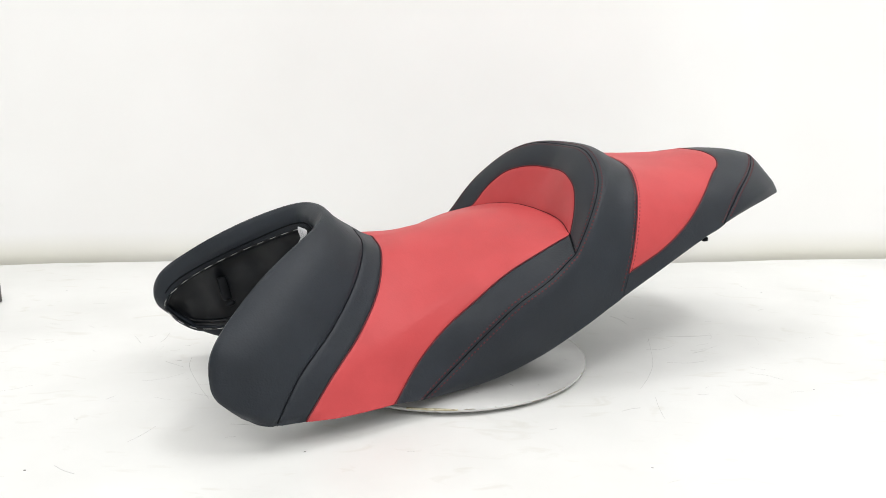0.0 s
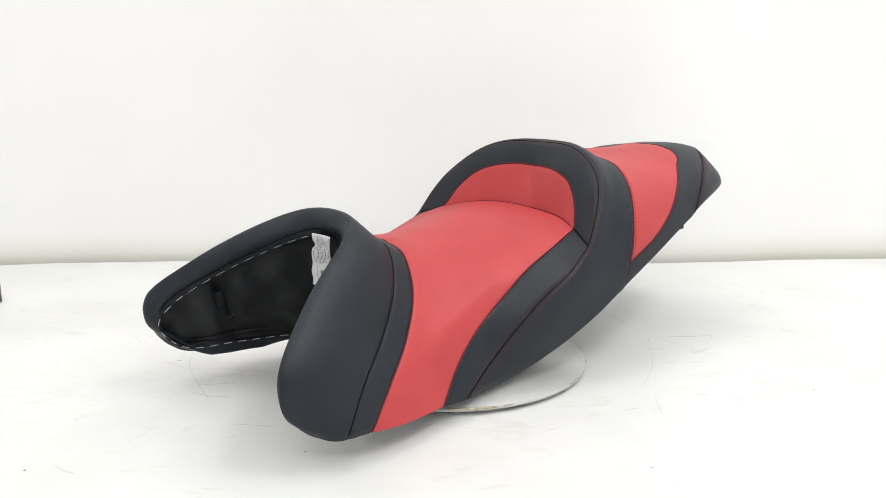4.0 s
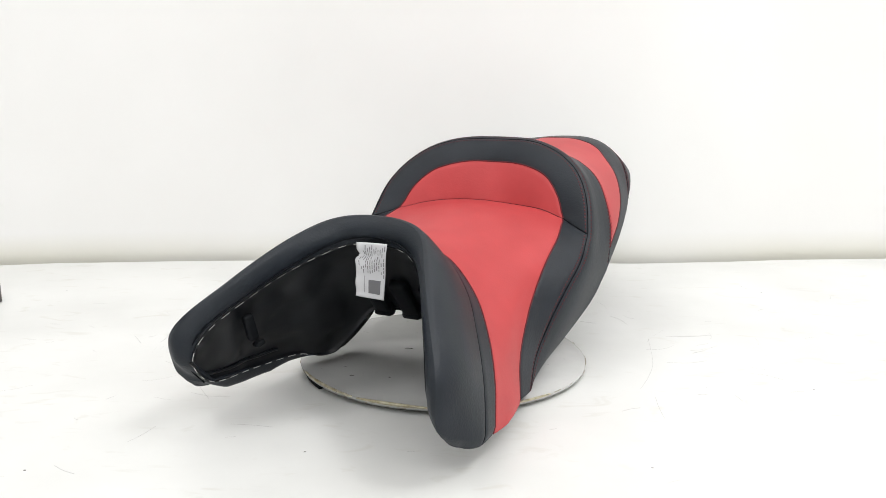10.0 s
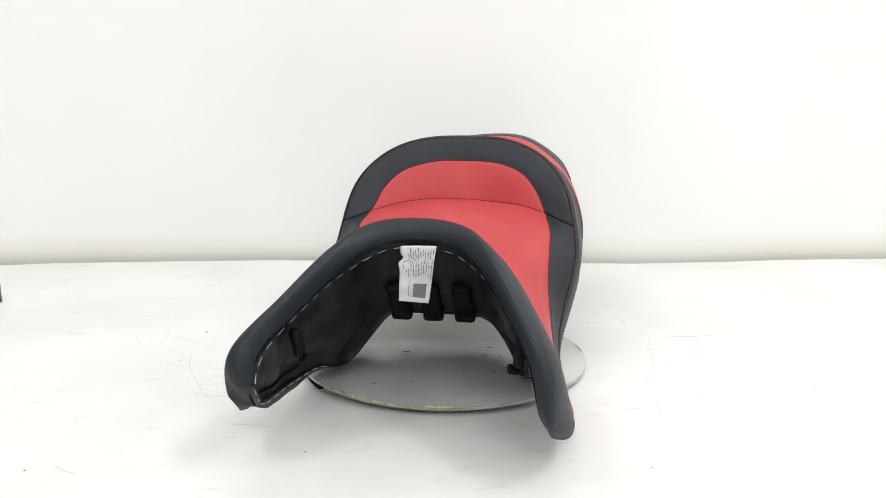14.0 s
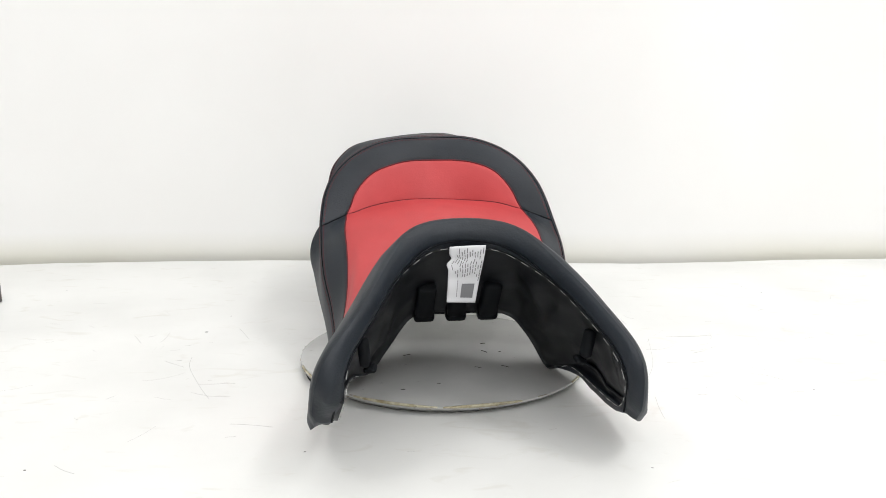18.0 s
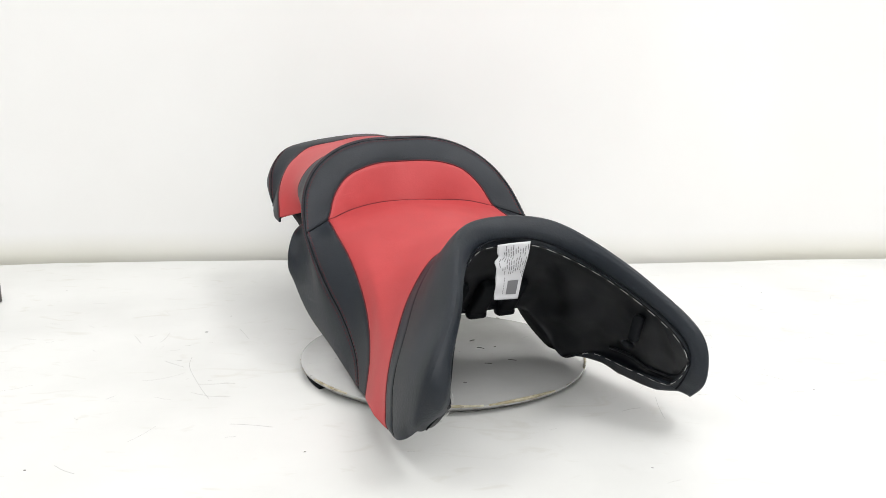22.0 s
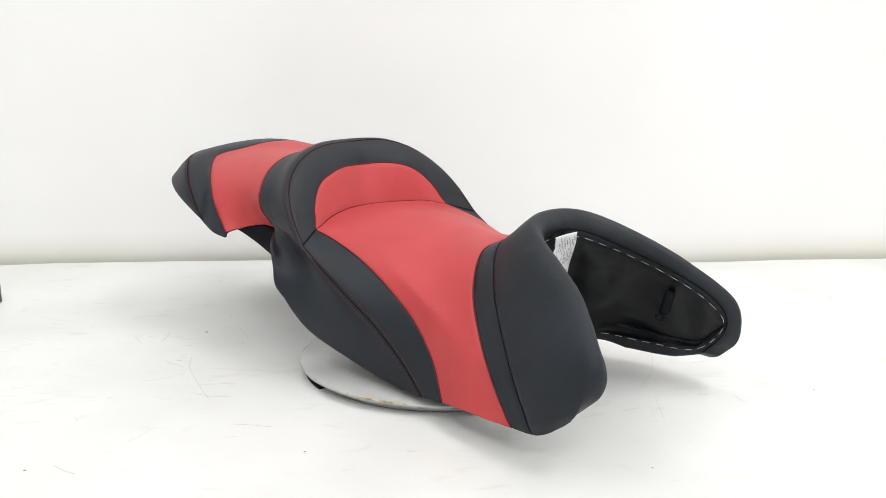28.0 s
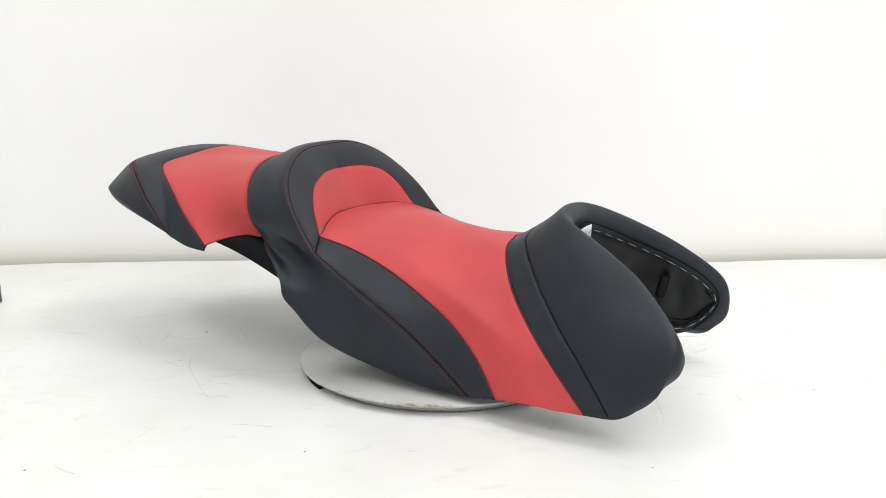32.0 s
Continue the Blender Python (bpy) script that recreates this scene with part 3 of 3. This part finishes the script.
BOTH = ((0, 0), (0, 1))
panel("nose_lip", "lip_inner", BLACK, "padded black leatherette front lip", seams=((0, 0),))
panel("nose_panel", "nose", BLACK, "black leatherette wrapped over the front flaps", seams=((0, 1),), depth=0.0011)
panel("trim_strip", "strip", BLACK, "narrow black leatherette strip", depth=0.0011)
panel("seat_panel", "seat", RED, "smooth red leatherette rider seat")
panel("side_panel", "side_l", BLACK, "black leatherette side panel", BOTH + ((1, 1),))
panel("side_panel", "side_r", BLACK, "black leatherette side panel", BOTH + ((1, 0),))
panel("backrest_border", "border", BLACK, "black leatherette backrest border", BOTH + ((1, 0), (1, 1)), depth=0.0006)
panel("backrest_panel", "rest", RED, "red leatherette backrest insert", seams=((0, 1),))
panel("band_panel", "band", BLACK, "black leatherette band and lower side", depth=0.0006)
panel("passenger_panel", "rear", RED, "red leatherette passenger seat")
panel("rear_border", "rear_border", BLACK, "black leatherette rear border")
panel("tail_panel", "tail", BLACK, "black leatherette tail")


# ---- seat: seams, stitching, lining, pan ----
def surface_line(g, gap, end, n_from=0.0, n_to=1.0, lift=0.0004):
    """Places and outward ways along a sheet, at a given distance from its first or last row."""
    P, N = FINE[g], NORM[g]
    c = edge_gap(P, 0, end)
    out, way = [], []
    for i in range(P.shape[1]):
        order = np.argsort(c[:, i])
        out.append([np.interp(gap, c[order, i], P[order, i, k]) for k in range(3)])
        way.append([np.interp(gap, c[order, i], N[order, i, k]) for k in range(3)])
    out, way = np.array(out), np.array(way)
    a, b = int(n_from * (len(out) - 1)), int(n_to * (len(out) - 1)) + 1
    return (out + way * lift)[a:b], way[a:b]


def stitches(path, way, pitch, long, wide, high=0.0005):
    """Small raised threads at even steps along a line."""
    s = np.concatenate([[0], np.cumsum(np.linalg.norm(np.diff(path, axis=0), axis=1))])
    vs, fs = [], []
    for d in np.arange(pitch / 2, s[-1] - pitch / 2, pitch):
        a = np.array([np.interp(d - long / 2, s, path[:, k]) for k in range(3)])
        b = np.array([np.interp(d + long / 2, s, path[:, k]) for k in range(3)])
        n = np.array([np.interp(d, s, way[:, k]) for k in range(3)])
        n /= np.linalg.norm(n) + 1e-9
        t = (b - a) / (np.linalg.norm(b - a) + 1e-9)
        c = np.cross(n, t) * wide / 2
        k = len(vs)
        e = t * long * 0.22
        vs += [a - c - n * high, b - c - n * high, b + c - n * high, a + c - n * high,
               a + e - c * 0.7 + n * high, b - e - c * 0.7 + n * high, b - e + c * 0.7 + n * high, a + e + c * 0.7 + n * high]
        fs += [(k + 4, k + 5, k + 6, k + 7), (k, k + 1, k + 5, k + 4), (k + 1, k + 2, k + 6, k + 5), (k + 2, k + 3, k + 7, k + 6), (k + 3, k, k + 4, k + 7)]
    return vs, fs


def seam(name, g, end, mat, radius=0.0009, sink=0.0008, a=0.0, b=1.0):
    path, way = surface_line(g, 0.0, end, a, b, -sink)
    return part(name, tube(path, radius), mat, seat, "thin dark sewn seam or fold line")


CREASE = material("red_crease", (0.30, 0.028, 0.032), 0.8)
REDSEAM = material("dark_red_seam", (0.10, 0.006, 0.010), 0.8)
lip_path, lip_way = surface_line("lip_inner", 0.0085, 0, 0.0, 1.0, -0.0002)
for _ in range(60):
    lip_path[1:-1] = 0.5 * lip_path[1:-1] + 0.25 * (lip_path[:-2] + lip_path[2:])
part("seam", tube(lip_path + lip_way * 0.0005, 0.0009), WELT, seat, "thin dark sewn seam or fold line")
seam("seam", "strip", 0, WELT, 0.0008, 0.0011)
seam("seam", "seat", 0, REDSEAM)
seam("seam", "seat", 1, REDSEAM)
seam("seam", "rest", 1, REDSEAM)
# the backrest fold's shade is put into this tube's darker red
seam("seam", "rest", 0, CREASE, 0.0012, 0.0018)
seam("seam", "band", 0, WELT, 0.0006, 0.0007)
seam("seam", "rear", 0, REDSEAM)
seam("seam", "rear", 1, REDSEAM)
seam("seam", "tail", 0, WELT, 0.0006, 0.0007)
for g, e in (("side_l", 1), ("side_r", 0)):
    k = -1 if e else 0
    part("seam", tube(FINE[g][:, k] - NORM[g][:, k] * 0.0010, 0.0013), WELT, seat, "thin dark sewn seam or fold line")

for g, end, gap in (("side_l", 1, 0.0040), ("side_r", 1, 0.0040), ("border", 1, 0.0038), ("band", 0, 0.0044), ("band", 1, 0.0036), ("tail", 0, 0.0034), ("rear_border", 1, 0.0036)):
    a, b = (0.23, 0.77) if g == "rear_border" else (0.215, 0.785) if (g, end) == ("band", 1) else (0.06, 0.94) if g == "tail" else (0.0, 1.0)
    path, way = surface_line(g, gap, end, a, b, 0.0)
    tagged(part("stitching", stitches(path, way, 0.0044, 0.0030, 0.0018, 0.00035), THREAD, seat, "row of dark red stitches"), kind="stuff")
path, way = surface_line("rear", 0.0030, 0, 0, 1, -0.0001)
tagged(part("stitching", stitches(path, way, 0.0046, 0.0030, 0.0010, 0.0003), REDTHREAD, seat, "row of red stitches"), kind="stuff")


def loft(rows, n):
    """A sheet through rows of points, n steps between rows."""
    a = np.array(rows, float)
    return cubic(a, np.linspace(0, len(rows) - 1, n * (len(rows) - 1) + 1))


def skin(P, thick, away):
    """A sheet with thickness; away is a point that the outside turns from."""
    N = normals(P)
    h, w = P.shape[:2]
    s = np.sign(np.dot(N[h // 2, w // 2], P[h // 2, w // 2] - np.asarray(away))) or 1
    N = N * s
    idx = np.arange(h * w).reshape(h, w)
    q = np.stack([idx[:-1, :-1], idx[:-1, 1:], idx[1:, 1:], idx[1:, :-1]], -1).reshape(-1, 4)
    if s < 0:
        q = q[:, ::-1]
    loop = np.concatenate([idx[0, :-1], idx[:-1, -1], idx[-1, :0:-1], idx[:0:-1, 0]])
    wall = np.stack([loop, loop + h * w, np.roll(loop, -1) + h * w, np.roll(loop, -1)], -1)
    if s < 0:
        wall = wall[:, ::-1]
    return np.concatenate([P.reshape(-1, 3), (P - N * thick).reshape(-1, 3)]), np.concatenate([q, q[:, ::-1] + h * w, wall])


# the pan: an arched black shell under the cover
PAN_Y = (-0.080, -0.060, -0.03, 0.03, 0.09, 0.145, 0.20, 0.255, 0.31, 0.37, 0.42)
PAN_X = (0.112, 0.115, 0.118, 0.118, 0.118, 0.116, 0.118, 0.122, 0.114, 0.096, 0.064)
PAN_LOW = (0.010, 0.008, 0.006, 0.026, 0.068, 0.098, 0.123, 0.141, 0.153, 0.163, 0.168)
PAN_TOP = (0.074, 0.078, 0.086, 0.104, 0.130, 0.150, 0.166, 0.178, 0.182, 0.178, 0.170)


def pan_section(k):
    x, y, lo, hi = PAN_X[k], PAN_Y[k], PAN_LOW[k], PAN_TOP[k]
    half = [(x, y, lo), (x - 0.004, y, lo + 0.3 * (hi - lo)), (x * 0.84, y, lo + 0.62 * (hi - lo)), (x * 0.60, y, lo + 0.92 * (hi - lo)), (x * 0.28, y, hi), (0, y, hi)]
    return across(sample(half, 14), sample(half, 14))


PAN = loft([pan_section(k) for k in range(len(PAN_Y))], 4)
part("seat_pan", skin(PAN, 0.003, (0, 0.05, 0.0)), PLASTIC, seat, "glossy black plastic base pan")

# the lining of the front opening, between the lip and the arch of the pan
up_row = across(sample(np.asarray(DSL)[3:], 26), sample(np.asarray(DSR)[3:], 26))
END = (0.1000, -0.1180, 0.0200)
ARCH_TOP = [(0.0280, -0.0800, 0.0735), (0, -0.0800, 0.0735)]
arch_l = [END, (0.0940, -0.1010, 0.0160), (0.0850, -0.0930, 0.0330), (0.0735, -0.0870, 0.0510), (0.0570, -0.0830, 0.0680)] + ARCH_TOP
arch_r = [END, (0.0890, -0.1000, 0.0190), (0.0750, -0.0900, 0.0350), (0.0625, -0.0850, 0.0510), (0.0480, -0.0820, 0.0680)] + ARCH_TOP
low_row = across(sample(np.vstack([np.asarray(DSL)[3::-1], arch_l]), 26), sample(np.vstack([np.asarray(DSR)[3::-1], arch_r]), 26))
mids = []
for f in (0.06, 0.3, 0.7, 0.94):
    r = up_row * (1 - f) + low_row * f
    depth = 0.006 * np.clip(np.abs(r[:, 0]) / 0.05, 0, 1)
    r = r + np.stack([np.sign(r[:, 0]) * depth, np.where(np.abs(r[:, 0]) < 0.06, 0.002, 0.0), np.zeros(len(r))], 1)
    mids.append(r)
LIN = loft([up_row] + mids + [low_row], 6)
LIN = np.swapaxes(loft(np.swapaxes(LIN, 0, 1), 3), 0, 1)
for j in range(1, LIN.shape[0] - 1):
    for i in range(1, LIN.shape[1] - 1):
        p = LIN[j, i]
        v = noise.noise(Vector(p) * 38) * 0.0045 + abs(noise.noise(Vector(p) * 17 + Vector((3, 1, 7)))) * 0.0095 - 0.002
        v *= min(1, j / 10, (LIN.shape[0] - 1 - j) / 10)
        LIN[j, i] = p + v * np.array([math.copysign(min(1, abs(p[0]) / 0.06), p[0]), 0.5, 0])
part("front_lining", skin(LIN, 0.002, (0, -0.2, 0.25)), LINING, seat, "wrinkled glossy black lining")

# a glossy fold of the lining along the lower edge of each flap
for cols in (slice(3, 36), slice(-36, -3)):
    low = LIN[-9, cols]
    fold = low + np.stack([-np.sign(low[:, 0]) * 0.0012, np.zeros(len(low)), 0.0004 * np.sin(np.arange(len(low)) * 0.6)], 1)
    part("lining_fold", tube(fold, 0.0016, 8), LINING, seat, "glossy fold in the black lining")

# black backing under the red cover
BK = FINE["seat"][:, 2:-2] - NORM["seat"][:, 2:-2] * 0.0045
part("foam_backing", skin(BK, 0.0015, (0, -0.05, 0.0)), PLASTIC, seat, "black backing under the cover")

# the folded hem under the flaps
for sgn, low_ds, col in ((1, DSL, 0), (-1, DSR, -1)):
    outer = np.vstack([V[GRID["nose"][:, col]], V[GRID["strip"][1:, col]], V[GRID["seat"][1:, col]]]) * (sgn, 1, 1)
    outer = sample(outer, 30)
    tuck = np.interp(np.arange(31), (0, 9, 14), (0, 0, 1))[:, None]
    outer = outer * (1 - tuck * (0.025, 0, 0)) + tuck * (0, 0, 0.002) + np.array([0, 0, 0.0006])
    inner = sample(np.vstack([np.asarray(low_ds)[2::-1], END]), 30)
    under = np.interp(np.arange(31), (0, 8, 20, 27, 30), (0, 0.9, 1, 0.4, 0))[:, None]
    rows = [outer, (outer * 2 + inner) / 3 - under * (0, 0, 0.0030), (outer + inner * 2) / 3 - under * (0, 0, 0.0120), inner]
    H = loft([r * (sgn, 1, 1) for r in rows], 5)
    H[..., 2] = np.maximum(H[..., 2], 0.0006)
    part("hem", skin(H, 0.002, (sgn * 0.13, -0.2, 0.08)), BLACK, seat, "black cover folded under the flap")

# ribs that end in tabs under the front edge
for x in (-0.034, 0.0, 0.034):
    bm = bmesh.new()
    box(bm, (0, 0.002, 0), (0.020, 0.014, 0.056), 0.004)
    bmesh.ops.transform(bm, matrix=pose(x, -0.100, 0.091, 41, 0, 0), verts=bm.verts)
    box(bm, (x, -0.082, 0.082), (0.022, 0.014, 0.034), 0.004)
    part("rib", bm, PLASTIC, seat)
for sgn in (-1, 1):
    bm = bmesh.new()
    box(bm, (0, 0, 0), (0.009, 0.011, 0.028), 0.003, pose(0, 0, 0.003, 14, 0, 0))
    box(bm, (0, 0, 0), (0.012, 0.010, 0.006), 0.0024, pose(-sgn * 0.003, 0.007, -0.014, 24, sgn * 14, 0))
    bmesh.ops.transform(bm, matrix=pose(sgn * 0.1020, -0.2280, 0.0800, 0, 0, sgn * 24), verts=bm.verts)
    part("latch_lug", bm, PLASTIC, seat)


bm = bmesh.new()
box(bm, (0.1365, 0.262, 0.1372), (0.005, 0.007, 0.005), 0.0016)
part("rubber_foot", bm, WELT, seat, "small black rubber foot")

# white thread that holds the cover, stitch by stitch
def white_stitches(ctrl, sgn):
    path = sample(ctrl, 300)
    s = np.concatenate([[0], np.cumsum(np.linalg.norm(np.diff(path, axis=0), axis=1))])
    for d in np.arange(0.016, s[-1] - 0.02, 0.0165):
        long = 0.0092 * random.uniform(0.8, 1.1)
        q = [np.array([np.interp(d + e * long, s, path[:, k]) for k in range(3)]) for e in (-0.5, 0, 0.5)]
        q = [p * (sgn, 1, 1) + np.array([-sgn * 0.0012 * min(1, abs(p[0]) / 0.05), -0.0008, 0]) for p in q]
        part("stitch", tube(q, 0.00036, 5), WHITETHREAD, seat)


white_stitches(np.vstack([END, DSL]), 1)
white_stitches(np.vstack([END, DSR]), -1)

# care label, a creased slip of white paper
LW, LH = 14, 24
lab = np.zeros((LH + 1, LW + 1, 3))
for j in range(LH + 1):
    for i in range(LW + 1):
        u, v = i / LW, j / LH
        tl, tr, bl, br = (np.array(q) for q in ((-0.0174, -0.1662, 0.1633), (0.0175, -0.1680, 0.1645), (-0.0201, -0.1653, 0.1087), (0.0085, -0.1600, 0.1058)))
        p = (tl * (1 - u) + tr * u) * (1 - v) + (bl * (1 - u) + br * u) * v
        p[0] += 0.003 * math.exp(-((v - 0.22) / 0.05) ** 2) * (1 - u) - 0.002 * math.exp(-((v - 0.32) / 0.06) ** 2) * (1 - u)
        p[1] += 0.0016 * math.sin(7 * v + 3 * u) * (1 - v) - 0.0008 * math.sin(19 * v) * (1 - u)
        lab[j, i] = p
label_part = part("care_label", skin(lab, 0.0003, (0, 0, 0.14)), PAPER, seat, "creased white paper label with fine print")


def on_label(u, v):
    a, b = u * LW, v * LH
    i, j = min(int(a), LW - 1), min(int(b), LH - 1)
    return lab[j, i] * (1 - a + i) * (1 - b + j) + lab[j, i + 1] * (a - i) * (1 - b + j) + lab[j + 1, i] * (1 - a + i) * (b - j) + lab[j + 1, i + 1] * (a - i) * (b - j) + np.array([0, -0.0006, 0])


def print_bar(u0, v0, u1, v1):
    c = [on_label(*q) for q in ((u0, v0), (u1, v0), (u1, v1), (u0, v1))]
    part("print", (c, [(0, 3, 2, 1)]), INK, label_part)


for k in range(12):
    u = 0.95 - 0.074 * k
    v = 0.04 + 0.03 * (k % 3)
    for _ in range(9):
        d = random.uniform(0.03, 0.10)
        if v + d > (0.56 if k > 1 else 0.66):
            break
        if random.random() < 0.82:
            print_bar(u - 0.014, v, u + 0.010, v + d)
        v += d + 0.018
for v in np.arange(0.60, 0.88, 0.045):
    print_bar(0.30, v, 0.325, v + 0.030)
print_bar(0.45, 0.66, 0.86, 0.91)


def motions():
    rows = [(0, -62.84), (3, -52.20), (6, -41.22), (9, -29.46), (13, -13.19), (17, 3.01), (23, 27.23), (28, 47.29), (32, 63.46)]
    walk(seat, [(t, pose(0, 0, SEAT_Z, 0, 0, a) @ pose(SEAT_X, 0, 0)) for t, a in rows])
    walk(turntable, [(t, pose(0, 0, 0, 0, 0, a) @ pose(0, 0, 0, -0.14, 0.79, 0)) for t, a in rows])


# ---- turntable ----
turntable = new("turntable")
tagged(turntable, "round white-painted turntable disc with worn chipped edge", "turntable")
part("disc", lathe([(0.1633, 0.0068), (0.1650, 0.0070), (0.1650, 0.0094), (0.1645, 0.010)]), PLATE, turntable)


def rim_strip(a0, a1, r0, r1, z0, z1, swell=0.0, n=40):
    """A curved strip that follows the disc's edge between two angles."""
    vs, fs = [], []
    for k in range(n + 1):
        a, w = radians(a0 + (a1 - a0) * k / n), math.sin(math.pi * k / n)
        jag = 0.0002 * noise.noise(Vector((a * 40, 0, 0)))
        for r, z in ((r0, z0), (r1, z0 + jag), (r1 + 0.0002, z1 + swell * w + jag), (r0, z1 + swell * w * 0.9)):
            vs.append((r * math.cos(a), r * math.sin(a), z))
    for k in range(n):
        for e in range(4):
            fs.append((4 * k + e, 4 * k + 4 + e, 4 * k + 4 + (e + 1) % 4, 4 * k + (e + 1) % 4))
    fs += [(0, 1, 2, 3), (4 * n + 3, 4 * n + 2, 4 * n + 1, 4 * n)]
    return vs, fs


TAPE = material("aged_tape", (0.42, 0.38, 0.24), 0.5)
mottle(TAPE, (0.30, 0.25, 0.14), (0.58, 0.55, 0.42), 120)
CHIP = material("chipped_edge", (0.28, 0.25, 0.20), 0.8)
for a0, a1, up in ((-131, -99, 0.0016), (-97, -68, 0.0022), (-40, -22, 0.0008), (-170, -150, 0.0006)):
    part("edge_tape", rim_strip(a0, a1, 0.1633, 0.1653, 0.0088, 0.0100, up), TAPE, turntable, "lifting yellowed edge tape")
for k in range(70):
    a = random.uniform(-200, 30) if k < 50 else random.uniform(0, 360)
    d = random.choice((0.25, 0.4, 0.6, 0.9, 1.6, 3.0)) * random.uniform(0.7, 1.2)
    z = random.choice((0.0072, 0.0096))
    part("chip", rim_strip(a, a + d, 0.1646, 0.1654, z, z + random.uniform(0.0002, 0.0006), 0.0002, 6), CHIP, turntable)

for x, y, a, d in ((0.0667, -0.0010, 30, 0.0022), (0.0490, 0.0010, -50, 0.0045), (0.0640, -0.0520, -40, 0.0050), (0.0330, -0.0530, -35, 0.0045),
                   (-0.0430, -0.0040, 20, 0.0045), (-0.0560, -0.1130, 10, 0.0025), (0.0520, 0.0310, 15, 0.0035), (-0.0170, -0.0990, -20, 0.0020)):
    c, e = math.cos(radians(a)) * d, math.sin(radians(a)) * d
    mark = [(x - c, y - e, 0.0101), (x - e * 0.15, y + c * 0.15, 0.0101), (x + c, y + e, 0.0101)]
    part("scuff", tube(sample(mark, 8), 0.0005, 4), DARK, turntable)

round_plinth = new("round_plinth")
tagged(round_plinth, "low round grey metal plinth lying on the table", "plinth")
part("base_ring", lathe([(0.1520, 0.0), (0.1528, 0.0010), (0.1528, 0.0046), (0.1480, 0.0050)]), STEEL, round_plinth, "grey metal base ring")
# the shaded gap under the disc's edge is put in as a black strip
part("dark_gap", rim_strip(182, 214, 0.1510, 0.1606, 0.0002, 0.0050), WELT, round_plinth, "dark gap under the disc edge")

motions()
